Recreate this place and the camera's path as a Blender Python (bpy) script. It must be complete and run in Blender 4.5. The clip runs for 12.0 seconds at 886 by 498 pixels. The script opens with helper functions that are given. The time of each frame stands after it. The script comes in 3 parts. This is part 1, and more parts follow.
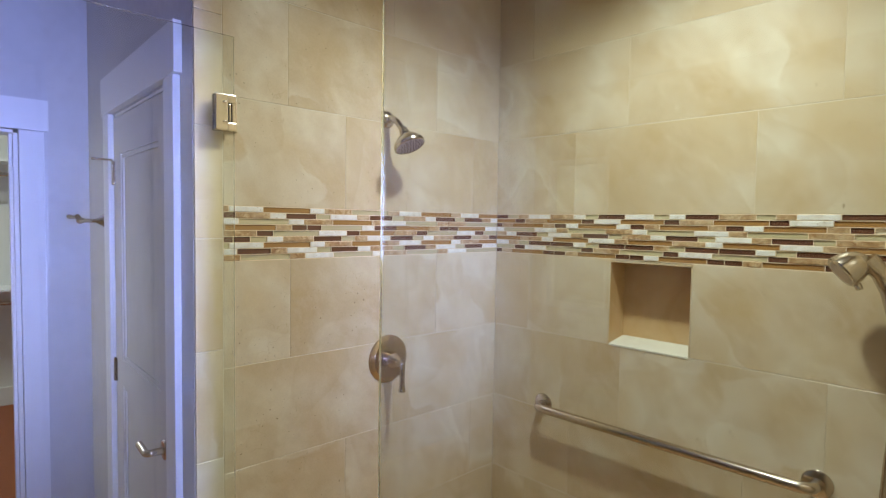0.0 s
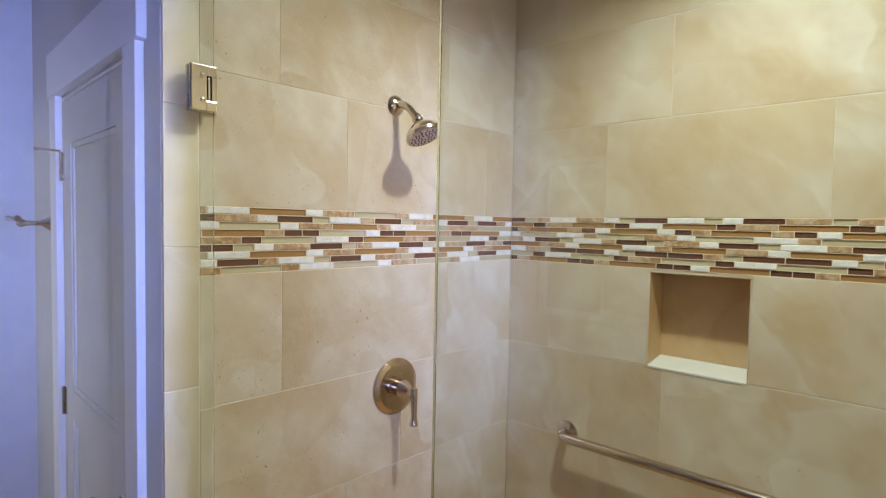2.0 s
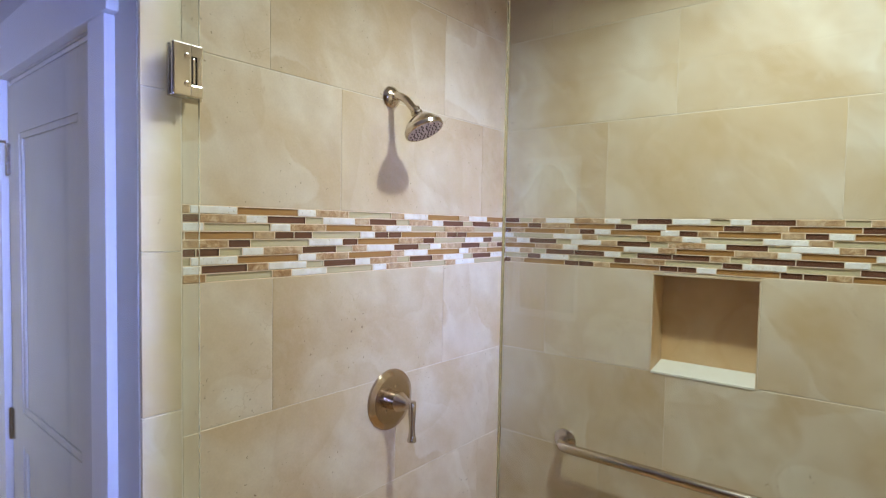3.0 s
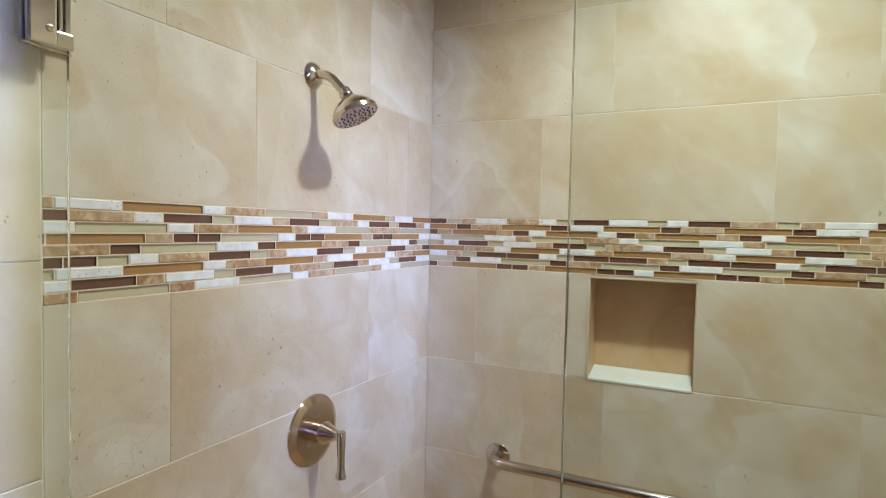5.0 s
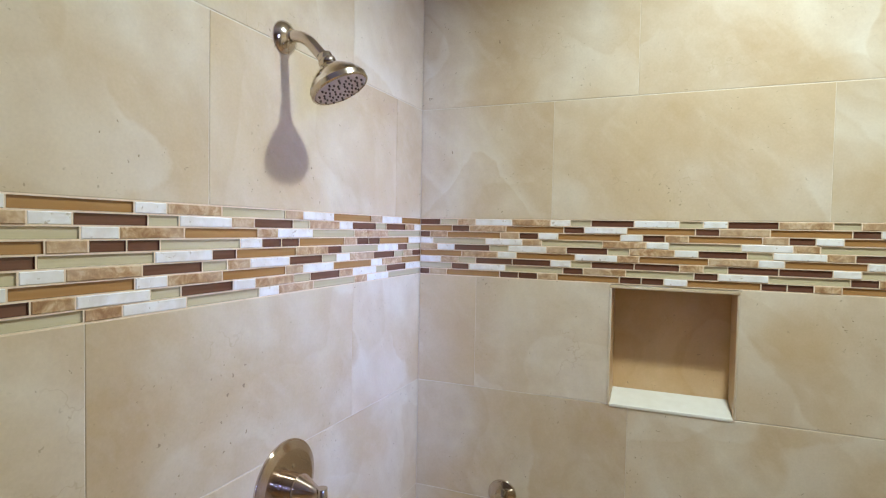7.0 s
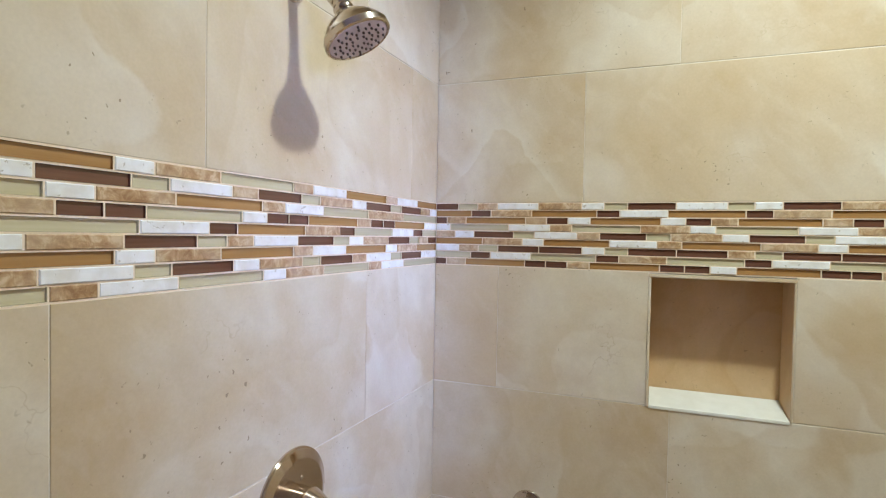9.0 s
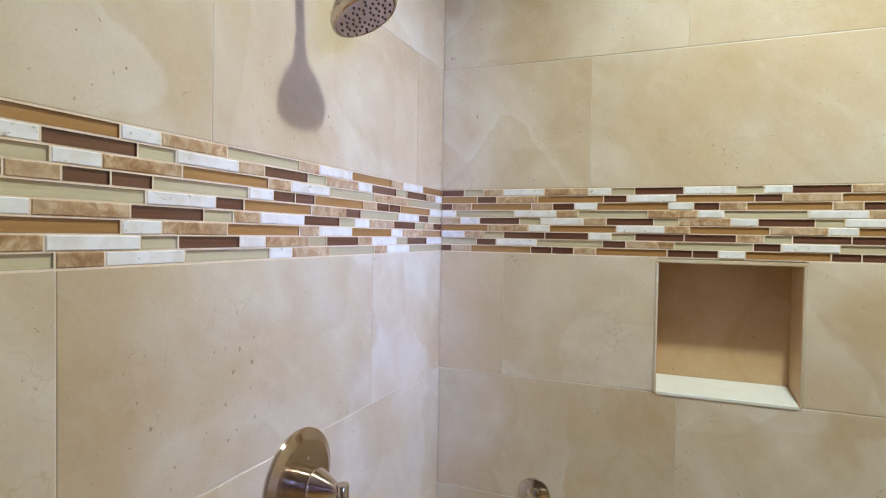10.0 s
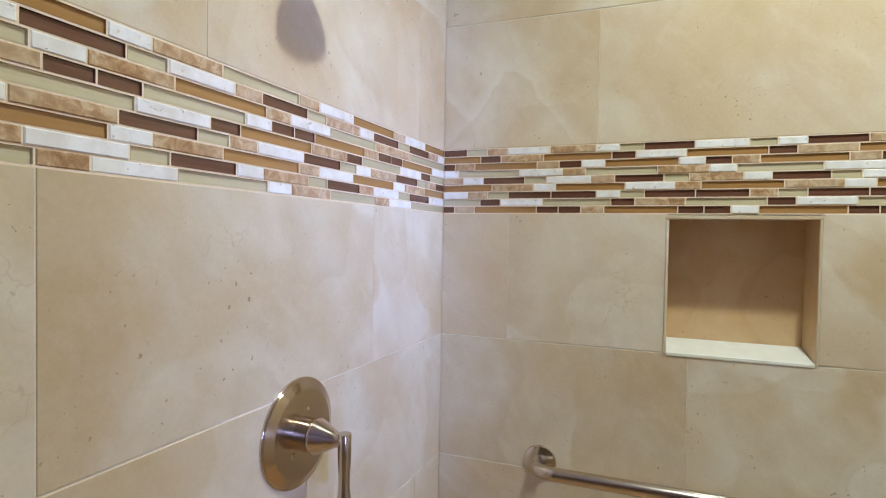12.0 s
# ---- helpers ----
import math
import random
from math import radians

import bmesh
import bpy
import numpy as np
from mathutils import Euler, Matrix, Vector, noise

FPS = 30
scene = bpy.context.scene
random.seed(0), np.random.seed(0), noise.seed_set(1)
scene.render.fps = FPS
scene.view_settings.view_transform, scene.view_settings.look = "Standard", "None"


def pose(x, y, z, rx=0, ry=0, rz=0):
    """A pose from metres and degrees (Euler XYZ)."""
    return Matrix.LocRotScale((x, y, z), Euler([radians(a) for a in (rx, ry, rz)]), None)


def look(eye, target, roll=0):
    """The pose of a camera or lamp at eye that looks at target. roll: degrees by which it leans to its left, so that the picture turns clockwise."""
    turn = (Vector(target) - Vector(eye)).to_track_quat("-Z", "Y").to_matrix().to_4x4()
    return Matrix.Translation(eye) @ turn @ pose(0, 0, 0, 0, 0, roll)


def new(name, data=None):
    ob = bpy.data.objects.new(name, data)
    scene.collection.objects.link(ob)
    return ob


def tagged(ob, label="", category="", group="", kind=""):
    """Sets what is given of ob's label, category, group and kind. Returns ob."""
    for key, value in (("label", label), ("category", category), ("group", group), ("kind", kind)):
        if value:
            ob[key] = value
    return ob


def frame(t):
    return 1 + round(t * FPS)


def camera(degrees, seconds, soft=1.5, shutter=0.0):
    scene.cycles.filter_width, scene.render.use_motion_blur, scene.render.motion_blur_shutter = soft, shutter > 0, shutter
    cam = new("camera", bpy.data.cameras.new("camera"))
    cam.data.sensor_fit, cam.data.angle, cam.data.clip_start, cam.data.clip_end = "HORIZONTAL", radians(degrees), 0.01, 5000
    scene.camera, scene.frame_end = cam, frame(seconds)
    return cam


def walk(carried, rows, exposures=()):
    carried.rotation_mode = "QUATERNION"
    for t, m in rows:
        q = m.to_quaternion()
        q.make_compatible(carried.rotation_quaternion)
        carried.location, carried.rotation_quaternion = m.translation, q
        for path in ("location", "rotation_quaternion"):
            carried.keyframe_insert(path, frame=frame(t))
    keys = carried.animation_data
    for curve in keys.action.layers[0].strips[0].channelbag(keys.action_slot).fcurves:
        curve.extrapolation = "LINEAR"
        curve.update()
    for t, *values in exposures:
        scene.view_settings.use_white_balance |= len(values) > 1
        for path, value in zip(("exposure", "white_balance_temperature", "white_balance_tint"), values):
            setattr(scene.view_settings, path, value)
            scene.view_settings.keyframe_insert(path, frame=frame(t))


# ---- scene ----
cam = camera(78.6, 12.0, soft=1.2)
# seconds, x, y, z, then the turn to the left from +y, the tilt up and the lean, in degrees
ROWS = [
    (0, -1.7331, -1.5360, 1.6523, -42.725, -2.736, 0.891),
    (0.5, -1.7215, -1.4632, 1.6531, -43.314, -2.761, 0.992),
    (1, -1.7079, -1.3673, 1.6571, -44.706, -2.733, 1.015),
    (1.5, -1.6640, -1.3011, 1.6586, -45.066, -2.688, 0.981),
    (2, -1.6447, -1.2361, 1.6580, -45.829, -2.514, 1.021),
    (2.5, -1.6488, -1.1516, 1.6617, -47.719, -2.539, 1.030),
    (4.5, -1.6243, -0.9100, 1.6581, -60.068, -2.195, 1.174),
    (5, -1.5803, -0.8624, 1.6575, -62.811, -2.138, 1.174),
    (5.5, -1.5205, -0.8131, 1.6584, -64.662, -2.113, 1.151),
    (6, -1.4731, -0.7551, 1.6591, -65.888, -2.117, 1.167),
    (6.5, -1.4308, -0.7169, 1.6637, -66.167, -2.118, 1.128),
    (8.5, -1.3038, -0.5926, 1.6260, -66.613, -1.472, 1.009),
    (9, -1.2944, -0.5737, 1.6105, -66.861, -1.494, 1.031),
    (9.5, -1.2920, -0.5659, 1.5967, -66.835, -1.547, 1.084),
    (10, -1.2916, -0.5646, 1.5759, -66.609, -1.474, 1.004),
    (10.5, -1.2879, -0.5493, 1.5538, -67.078, -1.466, 0.988),
    (11, -1.2829, -0.5467, 1.5326, -67.071, -1.443, 0.975),
    (11.5, -1.2706, -0.5400, 1.5047, -67.156, -1.420, 0.968),
    (12, -1.2620, -0.5332, 1.4784, -67.146, -1.415, 0.997),
]
EXPOSURES = [(0.0, -0.06, 7150, 4), (2.5, -0.03, 6750, 5), (4.5, -0.01, 6350, 5), (5.5, 0.01, 6250, 5), (12.0, 0.01, 6450, 5)]
walk(cam, [(t, pose(x, y, z, 90 + tilt, 0, turn) @ pose(0, 0, 0, 0, 0, lean)) for t, x, y, z, turn, tilt, lean in ROWS], EXPOSURES)

# ---- world and lights ----
world = bpy.data.worlds.new("world")
scene.world = world
world.use_nodes = True
sky = world.node_tree.nodes.new("ShaderNodeTexSky")
sky.sky_type, sky.sun_disc, sky.sun_elevation, sky.sun_rotation = "NISHITA", False, radians(40), radians(200)
world.node_tree.links.new(sky.outputs[0], world.node_tree.nodes["Background"].inputs[0])
world.node_tree.nodes["Background"].inputs[1].default_value = 0.12


def area_lamp(name, m, sx, sy, watts, colour, spread=180, disk=False):
    data = bpy.data.lights.new(name, "AREA")
    data.shape, data.size, data.size_y = ("DISK" if disk else "RECTANGLE"), sx, sy
    data.energy, data.color, data.spread = watts, colour, radians(spread)
    ob = new(name, data)
    ob.matrix_world = m
    return ob


CEIL = 2.75
LAMP = (-0.615, -0.89)
shower_lamp = area_lamp("shower_downlight_lamp", look((*LAMP, CEIL - 0.004), (*LAMP, 0)), 0.09, 0.09, 18.6, (0.87, 0.975, 1.0), 147, True)
window_lamp = area_lamp("window_daylight_lamp", look((-1.60, -3.44, 1.6), (-1.90, 0, 1.75)), 0.10, 1.2, 16.0, (0.27, 0.34, 1.0), 40)
second_window_lamp = area_lamp("second_window_daylight_lamp", look((-3.2, -3.44, 1.7), (-0.14, 0, 1.5)), 0.4, 1.0, 3.7, (0.30, 0.41, 1.0), 17)
# added fill for the west-facing door and wall, in place of bounced light
west_fill = area_lamp("west_window_daylight_lamp", look((-4.36, 1.0, 1.6), (-1.25, 1.15, 1.3)), 0.5, 1.0, 2.0, (0.86, 0.88, 1.0), 38)
closet_lamp = area_lamp("closet_ceiling_lamp", look((-2.0, 3.2, CEIL - 0.03), (-2.0, 3.2, 0)), 0.3, 0.3, 28, (0.85, 0.93, 1.0))



# ---- materials ----
def material(name, colour, rough=0.5, metal=0.0):
    m = bpy.data.materials.new(name)
    m.use_nodes = True
    b = m.node_tree.nodes["Principled BSDF"]
    b.inputs["Base Color"].default_value = (*colour, 1)
    b.inputs["Roughness"].default_value = rough
    b.inputs["Metallic"].default_value = metal
    return m, m.node_tree, b


def node(tree, kind, ins=None, **attrs):
    n = tree.nodes.new(kind)
    for key, value in attrs.items():
        setattr(n, key, value)
    for key, value in (ins or {}).items():
        if isinstance(value, bpy.types.NodeSocket):
            tree.links.new(value, n.inputs[key])
        else:
            n.inputs[key].default_value = value
    return n


def ramp(tree, fac, *stops):
    n = tree.nodes.new("ShaderNodeValToRGB")
    tree.links.new(fac, n.inputs[0])
    while len(n.color_ramp.elements) < len(stops):
        n.color_ramp.elements.new(0.5)
    for e, (p, c) in zip(n.color_ramp.elements, stops):
        e.position, e.color = p, ((*c, 1) if isinstance(c, tuple) else (c, c, c, 1))
    return n.outputs[0]


def mix(tree, fac, a, b, mode="MIX"):
    n = tree.nodes.new("ShaderNodeMix")
    n.data_type, n.blend_type = "RGBA", mode
    for key, value in ((0, fac), (6, a), (7, b)):
        if isinstance(value, bpy.types.NodeSocket):
            tree.links.new(value, n.inputs[key])
        else:
            n.inputs[key].default_value = (*value, 1) if isinstance(value, tuple) else value
    return n.outputs[2]


def coords(tree, random_shift=0.0):
    """Object coordinates, moved by a random step for each object."""
    tc = node(tree, "ShaderNodeTexCoord")
    if not random_shift:
        return tc.outputs["Object"]
    info = node(tree, "ShaderNodeObjectInfo")
    scale = node(tree, "ShaderNodeVectorMath", {0: info.outputs["Random"], 1: (random_shift, random_shift * 0.7, random_shift * 1.3)}, operation="MULTIPLY")
    return node(tree, "ShaderNodeVectorMath", {0: tc.outputs["Object"], 1: scale.outputs[0]}, operation="ADD").outputs[0]


def bump(tree, shader, height, strength, distance):
    n = node(tree, "ShaderNodeBump", {"Height": height, "Strength": strength, "Distance": distance})
    tree.links.new(n.outputs[0], shader.inputs["Normal"])


def marble_tile(name, low, high):
    """Honed cream marble: broad warm clouds, crisp pale and honey patches, hairlines, pits and fine grain."""
    m, t, b = material(name, (0.6, 0.5, 0.36), 0.32)
    v = coords(t, 37.0)

    def noise(vec, scale, detail=2.0, rough=0.5):
        return node(t, "ShaderNodeTexNoise", {"Vector": vec, "Scale": scale, "Detail": detail, "Roughness": rough})

    def pushed(vec, by, amount):
        push = node(t, "ShaderNodeVectorMath", {0: by.outputs["Color"], 1: (amount, amount, amount)}, operation="MULTIPLY")
        return node(t, "ShaderNodeVectorMath", {0: vec, 1: push.outputs[0]}, operation="ADD").outputs[0]

    def times(a, c):
        return node(t, "ShaderNodeMath", {0: a, 1: c}, operation="MULTIPLY").outputs[0]

    v2 = pushed(v, noise(v, 3.0, 1.0, 0.4), 0.12)
    slant = node(t, "ShaderNodeMapping", {"Vector": v2, "Rotation": (0.15, -0.75, 0.1), "Scale": (1.0, 1.0, 1.35)}, vector_type="TEXTURE").outputs[0]
    base = ramp(t, noise(slant, 3.6, 2.5, 0.45).outputs[0], (0.33, (0.53, 0.385, 0.225)), (0.46, (0.61, 0.48, 0.315)), (0.56, (0.71, 0.625, 0.49)), (0.68, (0.62, 0.50, 0.34)))
    base = mix(t, ramp(t, noise(slant, 3.4, 2.0, 0.45).outputs[0], (0.49, 0.0), (0.59, 0.36), (0.74, 0.05)), base, (0.755, 0.695, 0.585))
    base = mix(t, ramp(t, noise(slant, 8.0, 3.0).outputs[0], (0.28, 0.42), (0.50, 0.0)), base, (0.50, 0.365, 0.205))
    base = mix(t, 0.26, base, ramp(t, noise(v2, 18.0, 5.0, 0.6).outputs[0], (0.3, (0.50, 0.38, 0.235)), (0.7, (0.74, 0.66, 0.53))))
    drawn = node(t, "ShaderNodeMapping", {"Vector": v2, "Rotation": (0.15, -0.75, 0.1), "Scale": (0.03, 0.03, 0.09)}, vector_type="TEXTURE").outputs[0]
    base = mix(t, ramp(t, noise(drawn, 1.0, 3.0).outputs[0], (0.52, 0.0), (0.74, 0.24)), base, (0.75, 0.685, 0.57))
    # pale patches with one firmer edge
    torn = pushed(slant, noise(v, 10.0, 4.0, 0.55), 0.045)
    pale = ramp(t, noise(torn, 3.8, 0.5, 0.3).outputs[0], (0.525, 0.0), (0.537, 0.46), (0.64, 0.05))
    base = mix(t, times(pale, ramp(t, noise(v2, 2.4, 0.0).outputs[0], (0.42, 0.0), (0.52, 1.0))), base, (0.775, 0.725, 0.63))
    aside = node(t, "ShaderNodeMapping", {"Vector": slant, "Location": (3.1, 7.7, 5.3)}).outputs[0]
    base = mix(t, ramp(t, noise(aside, 3.0, 3.0, 0.5).outputs[0], (0.47, 0.0), (0.65, 0.50)), base, (0.60, 0.455, 0.27))
    other = node(t, "ShaderNodeMapping", {"Vector": torn, "Location": (9.2, 4.4, 1.7)}).outputs[0]
    base = mix(t, ramp(t, noise(other, 4.2, 0.5, 0.3).outputs[0], (0.55, 0.0), (0.566, 0.30), (0.68, 0.06)), base, (0.535, 0.40, 0.235))
    # hairline cracks, only here and there
    crack = node(t, "ShaderNodeTexVoronoi", {"Vector": pushed(v2, noise(v, 9.0, 4.0, 0.6), 0.16), "Scale": 4.5}, feature="DISTANCE_TO_EDGE").outputs["Distance"]
    where = ramp(t, noise(v, 5.5, 2.0).outputs[0], (0.56, 0.0), (0.66, 0.5))
    base = mix(t, times(ramp(t, crack, (0.001, 1.0), (0.007, 0.0)), where), base, (0.48, 0.36, 0.22))
    # pits
    ragged = pushed(v, noise(v, 70.0, 2.0), 0.024)
    pits = node(t, "ShaderNodeTexVoronoi", {"Vector": ragged, "Scale": 44.0, "Randomness": 1.0}).outputs["Distance"]
    small = node(t, "ShaderNodeTexVoronoi", {"Vector": ragged, "Scale": 75.0, "Randomness": 1.0}).outputs["Distance"]
    pit = times(ramp(t, pits, (0.06, 1.0), (0.12, 0.0)), ramp(t, noise(v, 7.0).outputs[0], (0.50, 0.0), (0.62, 0.9)))
    fleck = times(ramp(t, small, (0.06, 1.0), (0.13, 0.0)), ramp(t, noise(v, 11.0).outputs[0], (0.54, 0.0), (0.64, 0.7)))
    hole = node(t, "ShaderNodeMath", {0: pit, 1: fleck}, operation="MAXIMUM").outputs[0]
    base = mix(t, hole, base, (0.30, 0.215, 0.13))
    grain = noise(v, 210.0, 3.0, 0.65).outputs[0]
    base = mix(t, 1.0, base, ramp(t, grain, (0.3, (0.965, 0.96, 0.95)), (0.7, (1.03, 1.03, 1.03))), "MULTIPLY")
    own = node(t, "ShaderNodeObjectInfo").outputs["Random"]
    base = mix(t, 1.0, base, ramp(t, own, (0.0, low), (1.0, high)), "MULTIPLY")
    t.links.new(base, b.inputs["Base Color"])
    b.inputs["Specular IOR Level"].default_value = 0.4
    bump(t, b, node(t, "ShaderNodeMath", {0: 1.0, 1: hole}, operation="SUBTRACT").outputs[0], 0.3, 0.0009)
    return m


def noisy(name, low, high, scale, rough, bump_strength=0.1, detail=5.0, shift=0.0, metal=0.0, distance=0.001):
    m, t, b = material(name, low, rough, metal)
    v = coords(t, shift)
    big = node(t, "ShaderNodeTexNoise", {"Vector": v, "Scale": scale * 0.12, "Detail": 3.0}).outputs[0]
    n = node(t, "ShaderNodeTexNoise", {"Vector": v, "Scale": scale, "Detail": detail, "Roughness": 0.6}).outputs[0]
    both = node(t, "ShaderNodeMath", {0: n, 1: big}, operation="ADD").outputs[0]
    half = node(t, "ShaderNodeMath", {0: both, 1: 0.5}, operation="MULTIPLY").outputs[0]
    t.links.new(ramp(t, half, (0.36, low), (0.64, high)), b.inputs["Base Color"])
    bump(t, b, n, bump_strength, distance)
    return m


def glass_piece(name, low, high):
    m, t, b = material(name, low, 0.12)
    v = coords(t, 11.0)
    streak = node(t, "ShaderNodeMapping", {"Vector": v, "Scale": (6.0, 6.0, 160.0)}).outputs[0]
    n = node(t, "ShaderNodeTexNoise", {"Vector": streak, "Scale": 1.0, "Detail": 3.0}).outputs[0]
    t.links.new(ramp(t, n, (0.3, low), (0.7, high)), b.inputs["Base Color"])
    b.inputs["Coat Weight"].default_value, b.inputs["Coat Roughness"].default_value = 0.6, 0.05
    return m


def emperador():
    m, t, b = material("tan_marble_chip", (0.4, 0.28, 0.16), 0.32)
    v = coords(t, 53.0)
    n = node(t, "ShaderNodeTexNoise", {"Vector": v, "Scale": 55.0, "Detail": 6.0, "Roughness": 0.7, "Distortion": 0.6}).outputs[0]
    big = node(t, "ShaderNodeTexNoise", {"Vector": v, "Scale": 16.0, "Detail": 2.0}).outputs[0]
    a = ramp(t, n, (0.36, (0.29, 0.15, 0.06)), (0.5, (0.46, 0.285, 0.14)), (0.62, (0.64, 0.48, 0.30)))
    c = mix(t, ramp(t, big, (0.45, 0.0), (0.68, 0.6)), a, (0.56, 0.42, 0.27))
    t.links.new(c, b.inputs["Base Color"])
    bump(t, b, n, 0.25, 0.001)
    return m


def white_chip():
    m, t, b = material("white_marble_chip", (0.8, 0.77, 0.72), 0.35)
    v = coords(t, 71.0)
    n = node(t, "ShaderNodeTexNoise", {"Vector": v, "Scale": 40.0, "Detail": 5.0}).outputs[0]
    p = node(t, "ShaderNodeTexNoise", {"Vector": v, "Scale": 130.0, "Detail": 3.0}).outputs[0]
    pit = ramp(t, p, (0.64, 0.0), (0.70, 1.0))
    base = ramp(t, n, (0.3, (0.72, 0.67, 0.59)), (0.6, (0.84, 0.82, 0.78)))
    t.links.new(mix(t, pit, base, (0.55, 0.48, 0.38)), b.inputs["Base Color"])
    bump(t, b, node(t, "ShaderNodeMath", {0: n, 1: pit}, operation="SUBTRACT").outputs[0], 0.35, 0.0015)
    return m


def brushed(name, colour, rough, scale):
    m, t, b = material(name, colour, rough, 1.0)
    v = node(t, "ShaderNodeMapping", {"Vector": coords(t), "Scale": scale}).outputs[0]
    n = node(t, "ShaderNodeTexNoise", {"Vector": v, "Scale": 1.0, "Detail": 2.0}).outputs[0]
    t.links.new(ramp(t, n, (0.3, rough * 0.9), (0.7, rough * 1.1)), b.inputs["Roughness"])
    big = node(t, "ShaderNodeTexNoise", {"Vector": coords(t), "Scale": 30.0, "Detail": 2.0}).outputs[0]
    dark = tuple(c * 0.95 for c in colour)
    t.links.new(ramp(t, big, (0.35, dark), (0.65, colour)), b.inputs["Base Color"])
    bump(t, b, n, 0.012, 0.0002)
    return m


def clear_glass():
    m, t, b = material("clear_glass", (0.93, 0.97, 0.95), 0.0)
    b.inputs["Transmission Weight"].default_value, b.inputs["IOR"].default_value = 1.0, 1.5
    return m


TILE = marble_tile("cream_marble_tile", (0.955, 0.955, 0.925), (1.0, 1.0, 0.985))
# the same marble for the niche, with its warm brown shade put into the tint
NICHE_TILE = marble_tile("niche_shade_tile", (0.90, 0.71, 0.49), (0.94, 0.76, 0.54))
GROUT = noisy("beige_grout", (0.66, 0.59, 0.47), (0.76, 0.69, 0.57), 300.0, 0.85, 0.3)
MOSAIC_GROUT = noisy("cream_grout", (0.74, 0.58, 0.40), (0.84, 0.70, 0.52), 300.0, 0.8, 0.3)
CHIPS = {
    "A": glass_piece("amber_glass", (0.36, 0.185, 0.06), (0.42, 0.23, 0.085)),
    "D": glass_piece("dark_brown_glass", (0.125, 0.052, 0.030), (0.17, 0.075, 0.045)),
    "O": glass_piece("pale_olive_glass", (0.52, 0.445, 0.27), (0.60, 0.52, 0.34)),
    "T": emperador(),
    "W": white_chip(),
}
NICKEL = brushed("brushed_nickel", (0.62, 0.545, 0.465), 0.17, (700.0, 700.0, 700.0))
TURNED = brushed("turned_nickel", (0.60, 0.49, 0.40), 0.19, (900.0, 900.0, 900.0))
tangent = node(TURNED.node_tree, "ShaderNodeTangent", direction_type="RADIAL", axis="Y")
TURNED.node_tree.links.new(tangent.outputs[0], TURNED.node_tree.nodes["Principled BSDF"].inputs["Tangent"])
TURNED.node_tree.nodes["Principled BSDF"].inputs["Anisotropic"].default_value = 0.86
TURNED.node_tree.nodes["Principled BSDF"].inputs["Anisotropic Rotation"].default_value = 0.25
NICKEL_POLISHED = brushed("polished_nickel", (0.60, 0.56, 0.51), 0.16, (60.0, 60.0, 60.0))
NOZZLE = noisy("rubber_nozzle", (0.07, 0.045, 0.035), (0.12, 0.08, 0.06), 200.0, 0.6)
FACE_PLATE = noisy("spray_plate", (0.54, 0.43, 0.37), (0.60, 0.49, 0.43), 120.0, 0.35, metal=0.2)
SILL = noisy("pale_sill_tile", (0.70, 0.68, 0.58), (0.78, 0.77, 0.68), 30.0, 0.22, 0.02)
GLASS = clear_glass()
PAINT = noisy("grey_wall_paint", (0.54, 0.535, 0.53), (0.60, 0.595, 0.59), 220.0, 0.6, 0.15)
WHITE = noisy("white_trim_paint", (0.76, 0.76, 0.76), (0.82, 0.82, 0.82), 90.0, 0.38, 0.06)
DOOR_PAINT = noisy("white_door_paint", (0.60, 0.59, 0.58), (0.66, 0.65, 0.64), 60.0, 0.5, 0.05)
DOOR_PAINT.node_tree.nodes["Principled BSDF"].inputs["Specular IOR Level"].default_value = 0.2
CEILING = noisy("ceiling_paint", (0.74, 0.73, 0.71), (0.80, 0.79, 0.77), 160.0, 0.8, 0.2)
# unseen floor and bathroom walls: saturated colours chosen to warm the bounced light
FLOOR = noisy("warm_bounce_floor", (0.50, 0.285, 0.12), (0.58, 0.36, 0.18), 40.0, 0.4, 0.1)
BOUNCE_PAINT = noisy("warm_bounce_paint", (0.54, 0.36, 0.20), (0.60, 0.42, 0.25), 200.0, 0.6, 0.15)
CARPET = noisy("rust_carpet", (0.26, 0.075, 0.03), (0.42, 0.14, 0.06), 260.0, 0.95, 0.8, distance=0.006)
BACK = noisy("closet_paint", (0.70, 0.70, 0.68), (0.76, 0.76, 0.74), 160.0, 0.7, 0.1)


# ---- building blocks ----
def box(bm, lo, hi, bevel=0.0, segments=2):
    x0, y0, z0 = lo
    x1, y1, z1 = hi
    made = bmesh.ops.create_cube(bm, size=1.0, matrix=Matrix.LocRotScale(((x0 + x1) / 2, (y0 + y1) / 2, (z0 + z1) / 2), None, (x1 - x0, y1 - y0, z1 - z0)))
    if bevel:
        edges = list({e for v in made["verts"] for e in v.link_edges})
        bmesh.ops.bevel(bm, geom=edges, offset=bevel, segments=segments, profile=0.6, affect="EDGES")


